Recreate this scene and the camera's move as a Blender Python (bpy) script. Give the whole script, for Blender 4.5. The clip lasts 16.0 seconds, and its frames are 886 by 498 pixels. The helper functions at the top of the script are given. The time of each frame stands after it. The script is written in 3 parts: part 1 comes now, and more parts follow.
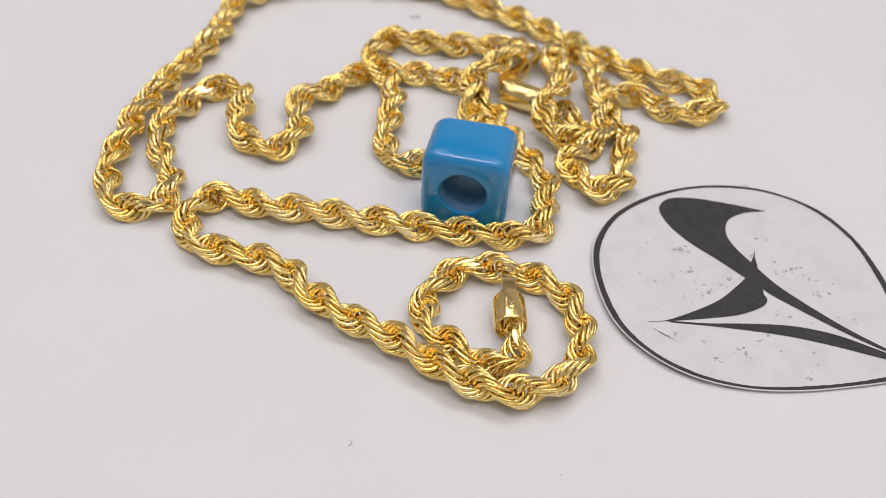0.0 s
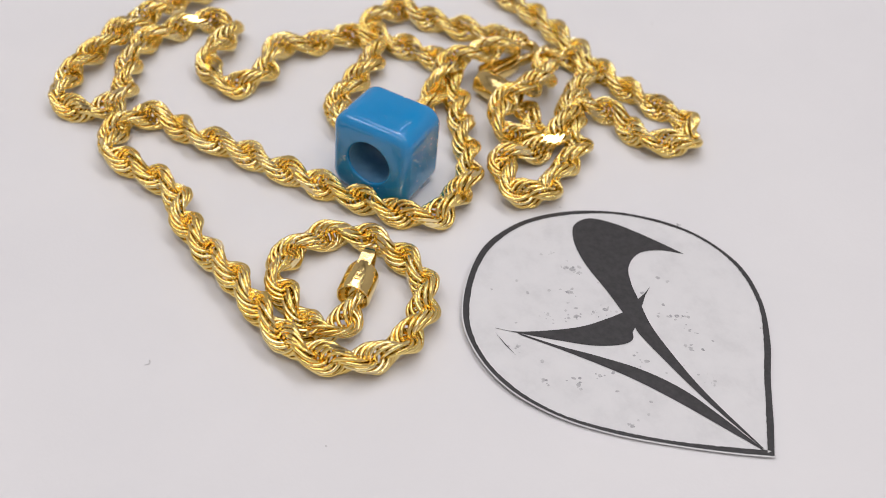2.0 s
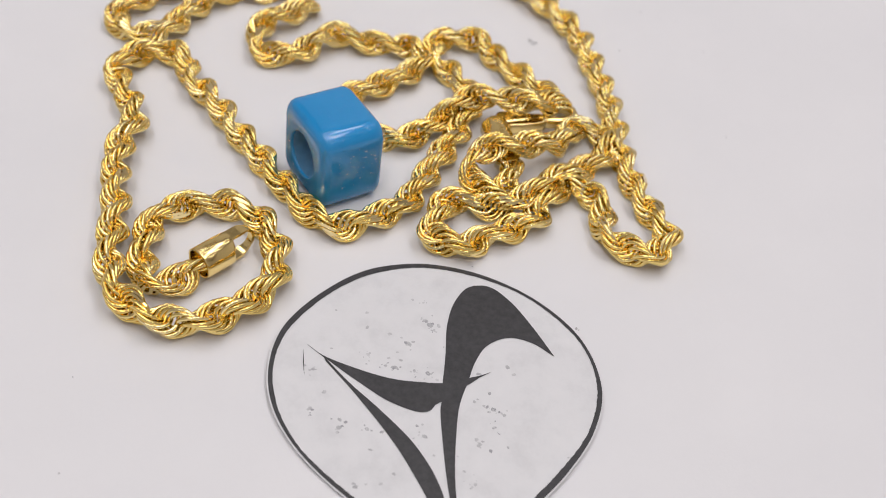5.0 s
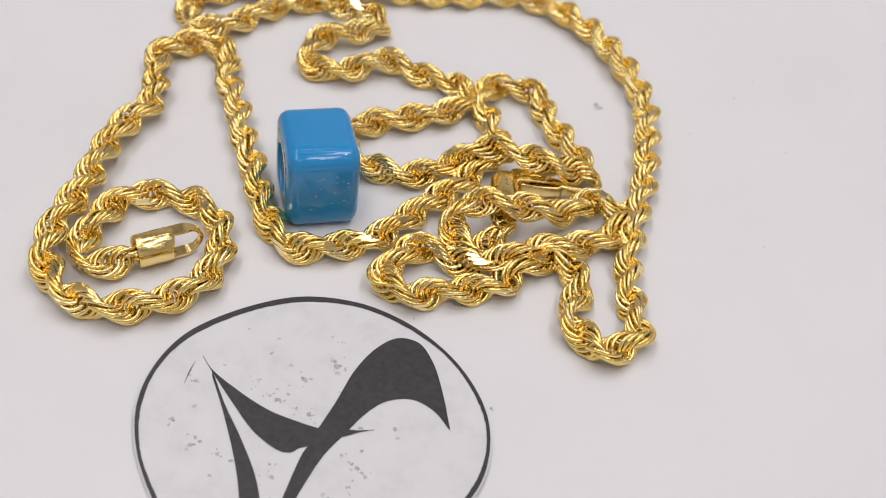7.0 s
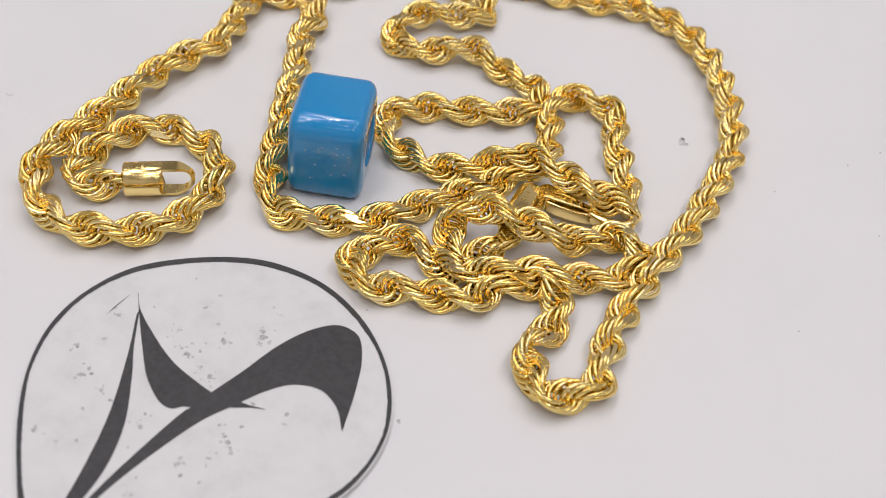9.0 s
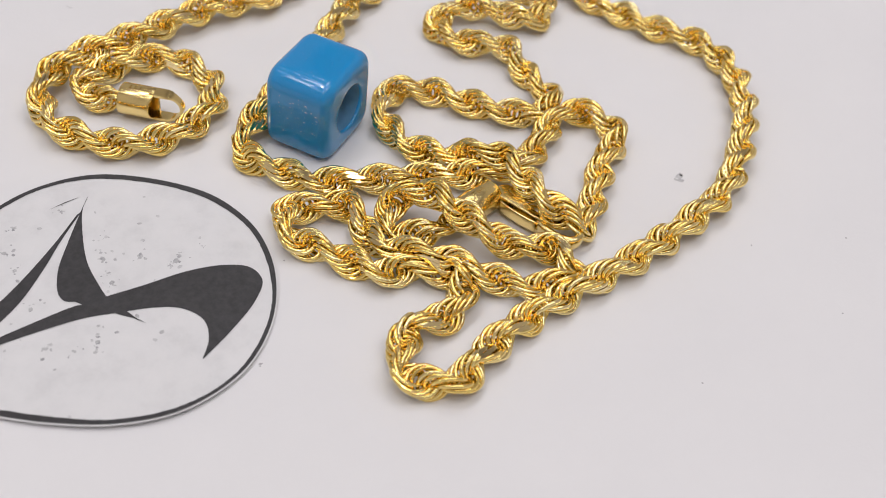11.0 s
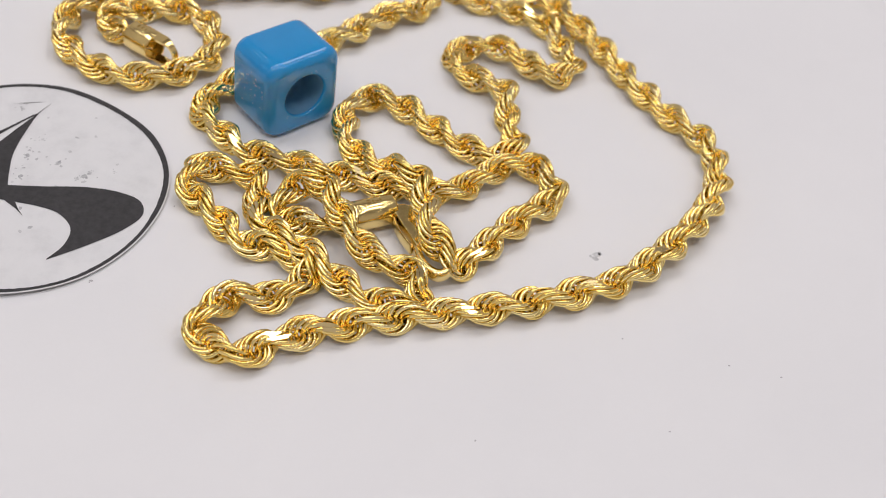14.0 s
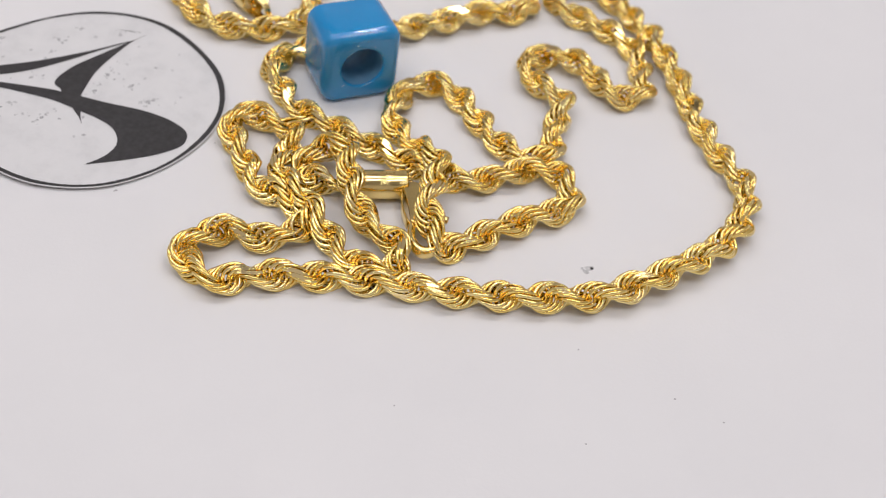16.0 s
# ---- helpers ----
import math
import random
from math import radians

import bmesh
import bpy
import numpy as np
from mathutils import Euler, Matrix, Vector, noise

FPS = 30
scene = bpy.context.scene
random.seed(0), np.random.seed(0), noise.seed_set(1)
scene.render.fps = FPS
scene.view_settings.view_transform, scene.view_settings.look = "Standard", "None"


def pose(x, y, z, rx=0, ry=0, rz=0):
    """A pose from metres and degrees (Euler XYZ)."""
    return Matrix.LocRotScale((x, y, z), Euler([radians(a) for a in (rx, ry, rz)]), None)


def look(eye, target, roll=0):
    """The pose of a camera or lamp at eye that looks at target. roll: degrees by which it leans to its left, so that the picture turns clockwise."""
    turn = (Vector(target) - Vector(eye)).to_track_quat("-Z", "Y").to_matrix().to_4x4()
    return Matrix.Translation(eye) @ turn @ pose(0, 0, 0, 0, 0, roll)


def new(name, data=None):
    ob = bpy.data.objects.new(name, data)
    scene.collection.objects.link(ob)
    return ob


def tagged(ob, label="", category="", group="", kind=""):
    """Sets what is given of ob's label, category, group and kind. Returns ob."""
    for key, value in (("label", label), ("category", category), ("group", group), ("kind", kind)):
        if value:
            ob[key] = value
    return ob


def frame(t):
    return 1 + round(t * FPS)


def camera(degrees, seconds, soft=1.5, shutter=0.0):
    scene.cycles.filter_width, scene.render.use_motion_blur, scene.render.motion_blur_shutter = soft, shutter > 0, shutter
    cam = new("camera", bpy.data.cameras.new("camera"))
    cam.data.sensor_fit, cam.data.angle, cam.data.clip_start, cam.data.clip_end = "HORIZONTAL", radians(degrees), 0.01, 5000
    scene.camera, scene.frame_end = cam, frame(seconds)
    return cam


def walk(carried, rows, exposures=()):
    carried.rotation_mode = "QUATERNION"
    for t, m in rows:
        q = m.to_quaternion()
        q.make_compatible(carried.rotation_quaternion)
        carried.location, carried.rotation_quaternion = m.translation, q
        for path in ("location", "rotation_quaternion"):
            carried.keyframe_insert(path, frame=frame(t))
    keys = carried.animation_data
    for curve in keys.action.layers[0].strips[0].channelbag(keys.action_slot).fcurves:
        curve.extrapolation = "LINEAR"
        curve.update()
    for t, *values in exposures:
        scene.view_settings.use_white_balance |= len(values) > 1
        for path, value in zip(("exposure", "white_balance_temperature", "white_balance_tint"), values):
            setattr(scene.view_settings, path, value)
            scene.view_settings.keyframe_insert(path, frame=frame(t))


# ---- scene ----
cam = camera(38.8, 16.0, soft=0.48)
S = 0.01  # the plan is in centimetres
PATH = [
    (0, (4.707, -10.634, 9.136), (4.035, -9.322, 7.785), 3.55),
    (0.5, (5.578, -10.292, 9.172), (4.796, -9.028, 7.834), 3.75),
    (1, (6.414, -9.607, 9.087), (5.544, -8.402, 7.748), 4.05),
    (1.5, (7.207, -8.939, 9.030), (6.259, -7.802, 7.685), 4.69),
    (2, (8.015, -8.216, 9.037), (6.998, -7.165, 7.672), 5.57),
    (2.5, (8.531, -7.576, 9.022), (7.440, -6.602, 7.659), 6.06),
    (3, (8.989, -6.873, 9.032), (7.824, -5.977, 7.676), 6.57),
    (3.5, (9.467, -6.124, 9.009), (8.225, -5.320, 7.664), 7.34),
    (4, (9.933, -5.247, 8.946), (8.633, -4.540, 7.600), 7.71),
    (4.5, (10.300, -4.341, 8.980), (8.956, -3.738, 7.627), 8.14),
    (4.7, (10.482, -3.882, 9.008), (9.119, -3.328, 7.652), 8.34),
    (6.8, (10.527, 0.011, 8.913), (9.048, 0.069, 7.567), 8.20),
    (7, (10.206, 0.334, 8.856), (8.730, 0.346, 7.507), 8.43),
    (7.5, (9.484, 1.251, 8.647), (8.037, 1.132, 7.271), 8.32),
    (8, (9.086, 1.995, 8.476), (7.672, 1.736, 7.086), 7.96),
    (8.5, (8.964, 2.736, 8.498), (7.573, 2.356, 7.113), 7.98),
    (9, (8.799, 3.517, 8.512), (7.445, 3.022, 7.126), 7.52),
    (9.2, (8.713, 3.815, 8.496), (7.371, 3.287, 7.110), 7.84),
    (11.3, (6.949, 7.018, 8.731), (5.870, 6.086, 7.328), 7.72),
    (11.5, (6.781, 7.280, 8.741), (5.724, 6.321, 7.341), 7.96),
    (12, (6.313, 7.889, 8.760), (5.321, 6.859, 7.362), 8.36),
    (12.5, (5.749, 8.524, 8.801), (4.829, 7.425, 7.406), 8.71),
    (13, (5.171, 9.051, 8.793), (4.332, 7.890, 7.398), 9.05),
    (13.5, (4.379, 9.520, 8.873), (3.614, 8.301, 7.484), 9.47),
    (14, (3.599, 9.730, 8.955), (2.906, 8.463, 7.572), 9.59),
    (14.5, (2.973, 10.027, 9.003), (2.376, 8.716, 7.614), 9.50),
    (15, (2.448, 10.753, 9.401), (1.957, 9.395, 8.016), 9.32),
    (15.5, (1.850, 10.988, 9.489), (1.467, 9.607, 8.094), 9.34),
    (16, (0.992, 11.099, 9.412), (0.712, 9.707, 8.004), 9.61),
]
walk(cam, [(t, look([S * c for c in eye], [S * c for c in target], roll)) for t, eye, target, roll in PATH])

# focus: a small aperture, sharp about 12 cm in front of the lens
cam.data.dof.use_dof = True
cam.data.dof.focus_distance = 12.3 * S
cam.data.dof.aperture_fstop = 40.0

# ---- light: an assumed bright shop interior, lit by unseen lamps below its ceiling ----
world = bpy.data.worlds.new("room_air")
scene.world = world
world.use_nodes = True
world.node_tree.nodes["Background"].inputs[0].default_value = (0.9, 0.93, 1.0, 1)
world.node_tree.nodes["Background"].inputs[1].default_value = 0.12


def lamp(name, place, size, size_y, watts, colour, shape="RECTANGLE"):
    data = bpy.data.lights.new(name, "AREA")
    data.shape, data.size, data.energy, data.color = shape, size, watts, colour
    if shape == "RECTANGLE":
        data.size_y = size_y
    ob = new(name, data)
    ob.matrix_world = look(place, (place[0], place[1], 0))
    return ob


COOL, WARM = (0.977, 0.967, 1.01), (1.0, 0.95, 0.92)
# unseen strip lamps, inferred from line glints on the bead; the grid is assumed
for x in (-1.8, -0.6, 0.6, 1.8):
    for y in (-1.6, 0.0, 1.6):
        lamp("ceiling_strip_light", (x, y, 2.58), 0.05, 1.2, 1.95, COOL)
# unseen fill panels, added to give the gold broad bright highlights
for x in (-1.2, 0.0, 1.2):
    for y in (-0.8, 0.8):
        lamp("added_fill_panel", (x, y, 2.585), 0.6, 0.6, 6.6, COOL)
# unseen spot lamps, inferred from dot glints; their places are assumed
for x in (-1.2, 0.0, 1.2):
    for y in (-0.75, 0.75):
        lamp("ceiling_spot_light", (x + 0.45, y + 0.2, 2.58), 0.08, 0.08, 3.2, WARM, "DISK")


# ---- materials ----
def material(name, colour, rough=0.5, metal=0.0):
    m = bpy.data.materials.new(name)
    m.use_nodes = True
    n = m.node_tree.nodes
    b = n["Principled BSDF"]
    b.inputs["Base Color"].default_value = (*colour, 1)
    b.inputs["Roughness"].default_value = rough
    b.inputs["Metallic"].default_value = metal
    return m, m.node_tree, b


def noise_node(tree, scale, detail=3.0, rough=0.55):
    c = tree.nodes.new("ShaderNodeTexCoord")
    t = tree.nodes.new("ShaderNodeTexNoise")
    t.inputs["Scale"].default_value, t.inputs["Detail"].default_value, t.inputs["Roughness"].default_value = scale, detail, rough
    tree.links.new(c.outputs["Object"], t.inputs["Vector"])
    return t


def ramp(tree, source, stops):
    r = tree.nodes.new("ShaderNodeValToRGB")
    tree.links.new(source, r.inputs[0])
    el = r.color_ramp.elements
    while len(el) < len(stops):
        el.new(0.5)
    for e, (p, c) in zip(el, stops):
        e.position, e.color = p, (*c, 1)
    return r.outputs[0]


def bump(tree, bsdf, source, strength, distance):
    b = tree.nodes.new("ShaderNodeBump")
    b.inputs["Strength"].default_value, b.inputs["Distance"].default_value = strength, distance
    tree.links.new(source, b.inputs["Height"])
    tree.links.new(b.outputs[0], bsdf.inputs["Normal"])


def grey(v):
    return (v, v, v)


# yellow gold: polished, with fine scratches
GOLD, tr, bs = material("polished_gold", (0.97, 0.74, 0.26), 0.12, 1.0)
n1 = noise_node(tr, 900, 4)
tr.links.new(ramp(tr, n1.outputs[0], ((0.3, grey(0.02)), (0.75, grey(0.07)))), bs.inputs["Roughness"])
info = tr.nodes.new("ShaderNodeObjectInfo")
island = tr.nodes.new("ShaderNodeNewGeometry")
mixed = tr.nodes.new("ShaderNodeMath")
mixed.operation = "WRAP"
mixed.inputs[1].default_value, mixed.inputs[2].default_value = 0.0, 1.0
added = tr.nodes.new("ShaderNodeMath")
tr.links.new(info.outputs["Random"], added.inputs[0])
tr.links.new(island.outputs["Random Per Island"], added.inputs[1])
tr.links.new(added.outputs[0], mixed.inputs[0])
tr.links.new(ramp(tr, mixed.outputs[0], ((0.0, (0.97, 0.705, 0.21)), (0.6, (0.99, 0.775, 0.295)), (1.0, (1.0, 0.83, 0.41)))), bs.inputs["Base Color"])
bump(tr, bs, noise_node(tr, 2400, 1.5).outputs[0], 0.6, 0.00012)

GOLD_FACET, tr, bs = material("diamond_cut_gold", (1.0, 0.82, 0.43), 0.06, 1.0)
n1 = noise_node(tr, 900, 3)
tr.links.new(ramp(tr, n1.outputs[0], ((0.3, grey(0.04)), (0.7, grey(0.12)))), bs.inputs["Roughness"])

GOLD_SHEET, tr, bs = material("brushed_gold_sheet", (0.95, 0.74, 0.32), 0.2, 1.0)
n1 = noise_node(tr, 700, 4)
tr.links.new(ramp(tr, n1.outputs[0], ((0.3, grey(0.08)), (0.7, grey(0.20)))), bs.inputs["Roughness"])
bump(tr, bs, noise_node(tr, 1500, 3).outputs[0], 0.12, 0.0001)

STAMP, tr, bs = material("struck_mark", (0.42, 0.27, 0.08), 0.5, 1.0)

# bead: glossy opaque blue glass with small pits
BLUE, tr, bs = material("blue_glass", (0.02, 0.20, 0.50), 0.09)
n1 = noise_node(tr, 160, 2)
tr.links.new(ramp(tr, n1.outputs[0], ((0.3, (0.008, 0.235, 0.545)), (0.7, (0.012, 0.262, 0.59)))), bs.inputs["Base Color"])
n2 = noise_node(tr, 700, 3)
tr.links.new(ramp(tr, n2.outputs[0], ((0.45, grey(0.03)), (0.75, grey(0.12)))), bs.inputs["Roughness"])
pits = noise_node(tr, 2300, 1)
wavy = noise_node(tr, 350, 1)
both = tr.nodes.new("ShaderNodeMath")
tr.links.new(ramp(tr, pits.outputs[0], ((0.64, grey(0.0)), (0.70, grey(1.0)))), both.inputs[0])
tr.links.new(wavy.outputs[0], both.inputs[1])
bump(tr, bs, both.outputs[0], 0.22, 0.00035)
bs.inputs["Coat Weight"].default_value = 0.5
bs.inputs["Coat Roughness"].default_value = 0.02

# nicks in the glass, their white glints put into a pale colour
NICK_GLINT, tr, bs = material("glinting_nick_glass", (0.30, 0.52, 0.68), 0.2)
LINING, tr, bs = material("drilled_glass", (0.02, 0.12, 0.27), 0.55)
n1 = noise_node(tr, 900, 3)
tr.links.new(ramp(tr, n1.outputs[0], ((0.35, (0.055, 0.185, 0.345)), (0.7, (0.08, 0.235, 0.41)))), bs.inputs["Base Color"])
bump(tr, bs, n1.outputs[0], 0.3, 0.0002)

# table cover: plain white paper
PAPER, tr, bs = material("white_paper", (0.80, 0.79, 0.80), 0.75)
n1 = noise_node(tr, 30, 5, 0.6)
tr.links.new(ramp(tr, n1.outputs[0], ((0.3, (0.690, 0.682, 0.695)), (0.7, (0.725, 0.715, 0.725)))), bs.inputs["Base Color"])
bump(tr, bs, noise_node(tr, 2500, 3).outputs[0], 0.06, 0.0002)

# tag: slightly greyer coated paper, mottled
TAG, tr, bs = material("coated_tag_paper", (0.77, 0.78, 0.79), 0.5)
n1 = noise_node(tr, 260, 6, 0.7)
tr.links.new(ramp(tr, n1.outputs[0], ((0.28, (0.595, 0.59, 0.60)), (0.5, (0.66, 0.655, 0.665)), (0.8, (0.70, 0.692, 0.70)))), bs.inputs["Base Color"])

INK, tr, bs = material("black_toner", (0.026, 0.025, 0.027), 0.42)
n1 = noise_node(tr, 1800, 3)
tr.links.new(ramp(tr, n1.outputs[0], ((0.3, (0.020, 0.019, 0.021)), (0.75, (0.042, 0.040, 0.043)))), bs.inputs["Base Color"])
SMUDGE, tr, bs = material("grey_smudge", (0.42, 0.42, 0.43), 0.6)
n1 = noise_node(tr, 1600, 4, 0.7)
island = tr.nodes.new("ShaderNodeNewGeometry")
added = tr.nodes.new("ShaderNodeMath")
added.operation = "MULTIPLY_ADD"
added.inputs[1].default_value = 0.34
tr.links.new(island.outputs["Random Per Island"], added.inputs[0])
tr.links.new(n1.outputs[0], added.inputs[2])
tr.links.new(ramp(tr, added.outputs[0], ((0.42, (0.29, 0.29, 0.305)), (0.90, (0.56, 0.555, 0.565)))), bs.inputs["Base Color"])
SPECK, tr, bs = material("dark_speck", (0.38, 0.37, 0.38), 0.7)
# paint of the unseen walls, tinted warm to warm shadows and gold reflections
WALL, tr, bs = material("unseen_wall_paint", (0.50, 0.47, 0.44), 0.8)
n1 = noise_node(tr, 3, 4)
tr.links.new(ramp(tr, n1.outputs[0], ((0.3, (0.59, 0.552, 0.525)), (0.7, (0.65, 0.612, 0.585)))), bs.inputs["Base Color"])
CEIL, tr, bs = material("ceiling_paint", (0.78, 0.78, 0.77), 0.9)
FLOOR, tr, bs = material("dark_floor", (0.12, 0.10, 0.09), 0.4)
n1 = noise_node(tr, 5, 5)
tr.links.new(ramp(tr, n1.outputs[0], ((0.3, (0.09, 0.075, 0.065)), (0.7, (0.15, 0.125, 0.11)))), bs.inputs["Base Color"])


# ---- mesh helpers ----
def finish(bm, name, mat, smooth=True):
    me = bpy.data.meshes.new(name)
    bm.to_mesh(me)
    bm.free()
    me.materials.append(mat)
    if smooth:
        me.polygons.foreach_set("use_smooth", [True] * len(me.polygons))
    return me


def part(name, bm, mat, parent, label="", smooth=True):
    ob = new(name, finish(bm, name, mat, smooth))
    ob.parent = parent
    if label:
        tagged(ob, label)
    return ob


def slab(name, x0, y0, z0, x1, y1, z1, mat):
    bm = bmesh.new()
    bmesh.ops.create_cube(bm, size=1)
    for v in bm.verts:
        v.co = (x0 + (v.co.x + 0.5) * (x1 - x0), y0 + (v.co.y + 0.5) * (y1 - y0), z0 + (v.co.z + 0.5) * (z1 - z0))
    return new(name, finish(bm, name, mat, False))


def spline(points, step):
    """A smooth curve through the points, in even steps."""
    p = np.array(points, float)
    p = np.vstack([2 * p[0] - p[1], p, 2 * p[-1] - p[-2]])
    out = []
    for i in range(1, len(p) - 2):
        a, b, c, d = p[i - 1:i + 3]
        k = [0.0]
        for u, v in ((a, b), (b, c), (c, d)):
            k.append(k[-1] + max(np.linalg.norm(v - u), 1e-6) ** 0.5)
        for t in np.linspace(k[1], k[2], 24, endpoint=False):
            a1 = (k[1] - t) / (k[1] - k[0]) * a + (t - k[0]) / (k[1] - k[0]) * b
            a2 = (k[2] - t) / (k[2] - k[1]) * b + (t - k[1]) / (k[2] - k[1]) * c
            a3 = (k[3] - t) / (k[3] - k[2]) * c + (t - k[2]) / (k[3] - k[2]) * d
            b1 = (k[2] - t) / (k[2] - k[0]) * a1 + (t - k[0]) / (k[2] - k[0]) * a2
            b2 = (k[3] - t) / (k[3] - k[1]) * a2 + (t - k[1]) / (k[3] - k[1]) * a3
            out.append((k[2] - t) / (k[2] - k[1]) * b1 + (t - k[1]) / (k[2] - k[1]) * b2)
    out.append(p[-2])
    out = np.array(out)
    run = np.r_[0, np.cumsum(np.linalg.norm(np.diff(out, axis=0), axis=1))]
    even = np.arange(0, run[-1], step)
    return np.stack([np.interp(even, run, out[:, i]) for i in range(out.shape[1])], 1)


# ---- structure ----
tagged(slab("table_top", -0.6, -0.6, -0.03, 0.6, 0.6, 0.0, PAPER), "white matt paper covering a flat shop counter", "table", kind="structure")
tagged(slab("counter_base", -0.56, -0.56, -0.9, 0.56, 0.56, -0.031, WALL), "plain closed body under the counter top", "counter", kind="structure")
# unseen floor, ceiling and walls, added to close the room for bounce and reflections
tagged(slab("floor", -2.5, -2.5, -0.95, 2.5, 2.5, -0.9, FLOOR), "unseen dark plain floor added below the counter", "floor", kind="structure")
tagged(slab("ceiling", -2.5, -2.5, 2.6, 2.5, 2.5, 2.65, CEIL), "unseen plain white ceiling added to close the room", "ceiling", kind="structure")
for nm, a in (("wall_north", (-2.5, 2.5, -0.9, 2.5, 2.55, 2.6)), ("wall_south", (-2.5, -2.55, -0.9, 2.5, -2.5, 2.6)),
              ("wall_east", (2.5, -2.5, -0.9, 2.55, 2.5, 2.6)), ("wall_west", (-2.55, -2.5, -0.9, -2.5, 2.5, 2.6))):
    tagged(slab(nm, *a, WALL), "unseen plain beige wall added to close the room", "wall", kind="structure")

# ---- rope chain necklace ----
# the course of the chain over the table, in centimetres, from the end cap to the clasp
COIL = [(1.362, -2.485, 0.185), (1.462, -2.624, 0.170), (1.582, -2.789, 0.160), (1.560, -3.068, 0.143), (1.281, -3.112, 0.138), (0.919, -3.046, 0.138),
        (0.598, -2.910, 0.133), (0.460, -2.614, 0.134), (0.475, -2.275, 0.134), (0.664, -1.959, 0.136), (1.226, -1.779, 0.134), (1.735, -1.910, 0.151),
        (2.056, -2.314, 0.158), (2.158, -2.802, 0.164), (1.935, -3.203, 0.174), (1.572, -3.411, 0.192), (1.074, -3.407, 0.209), (0.466, -3.326, 0.207)]
FRONT = [(-0.044, -3.304, 0.194), (-0.572, -3.228, 0.181), (-1.026, -3.051, 0.172), (-1.549, -3.131, 0.161), (-2.063, -3.201, 0.155), (-2.327, -2.929, 0.132),
         (-2.372, -2.659, 0.126), (-2.212, -2.444, 0.143), (-1.708, -2.352, 0.164), (-1.275, -2.148, 0.167), (-0.871, -2.010, 0.153), (-0.472, -1.849, 0.146),
         (-0.071, -1.686, 0.139), (0.376, -1.503, 0.149), (0.765, -1.303, 0.135), (0.966, -1.022, 0.132), (0.868, -0.740, 0.128), (0.717, -0.368, 0.118),
         (0.380, -0.073, 0.125), (0.051, 0.159, 0.125), (-0.343, 0.448, 0.125), (-0.750, 0.717, 0.130)]
LOOP = [(-1.227, 0.860, 0.134), (-1.606, 0.758, 0.127), (-1.942, 0.632, 0.131), (-2.253, 0.690, 0.133), (-2.362, 0.975, 0.133), (-2.276, 1.272, 0.133),
        (-1.970, 1.379, 0.131), (-1.630, 1.535, 0.132), (-1.238, 1.751, 0.129), (-0.872, 1.920, 0.137), (-0.739, 1.735, 0.265), (-0.702, 1.555, 0.355),
        (-0.756, 1.291, 0.348), (-0.842, 0.973, 0.330), (-0.841, 0.656, 0.309), (-0.626, 0.315, 0.158), (-0.470, -0.019, 0.120), (-0.435, -0.228, 0.121),
        (-0.496, -0.462, 0.130), (-0.698, -0.762, 0.129), (-1.007, -0.847, 0.133), (-1.278, -0.575, 0.124), (-1.444, -0.212, 0.138), (-1.620, 0.161, 0.141)]
BACK = [(-1.886, 0.451, 0.138), (-2.185, 0.405, 0.129), (-2.360, -0.142, 0.127), (-2.506, -0.574, 0.180), (-2.212, -0.983, 0.167), (-2.224, -1.432, 0.131),
        (-2.646, -1.481, 0.158), (-2.920, -1.215, 0.203), (-3.039, -0.915, 0.186), (-3.314, -0.752, 0.124), (-3.570, -0.893, 0.123), (-3.615, -1.209, 0.119),
        (-3.615, -1.724, 0.123), (-3.289, -2.184, 0.126), (-2.897, -2.500, 0.136), (-2.728, -2.783, 0.135), (-2.880, -3.085, 0.122), (-3.216, -3.130, 0.123),
        (-3.576, -2.745, 0.147), (-3.776, -2.229, 0.185), (-3.955, -1.655, 0.210), (-4.064, -1.019, 0.172), (-4.138, -0.398, 0.144), (-4.258, 0.200, 0.135)]
ARC = [(-4.445, 0.828, 0.145), (-4.272, 1.379, 0.168), (-3.850, 1.869, 0.188), (-3.381, 2.173, 0.205), (-2.896, 2.415, 0.184), (-2.415, 2.575, 0.154),
       (-1.933, 2.607, 0.146), (-1.391, 2.588, 0.132), (-0.868, 2.544, 0.134), (-0.376, 2.460, 0.126), (0.132, 2.378, 0.114), (0.646, 2.349, 0.116),
       (1.127, 2.373, 0.120), (1.474, 2.433, 0.126), (1.724, 2.260, 0.133), (1.798, 2.035, 0.148), (1.600, 1.842, 0.153), (1.313, 1.737, 0.138),
       (0.967, 1.853, 0.131), (0.586, 1.610, 0.145), (0.725, 1.300, 0.134), (1.094, 1.000, 0.127), (1.197, 0.715, 0.127), (1.283, 0.469, 0.119)]
KNOT = [(1.388, 0.098, 0.126), (1.227, -0.134, 0.168), (0.975, -0.020, 0.149), (0.714, 0.141, 0.132), (0.720, 0.382, 0.126), (0.845, 0.666, 0.126),
        (0.786, 1.018, 0.202), (0.615, 1.318, 0.231), (0.433, 1.609, 0.169), (0.280, 1.903, 0.126), (0.111, 2.155, 0.125), (-0.297, 2.243, 0.126),
        (-0.398, 1.975, 0.150), (-0.079, 1.664, 0.222), (0.069, 1.366, 0.327), (0.126, 1.061, 0.384), (0.119, 0.810, 0.383), (0.223, 0.526, 0.285),
        (0.467, 0.512, 0.164), (0.607, 0.718, 0.141), (0.423, 0.945, 0.135), (0.222, 1.010, 0.138), (0.014, 0.988, 0.139)]
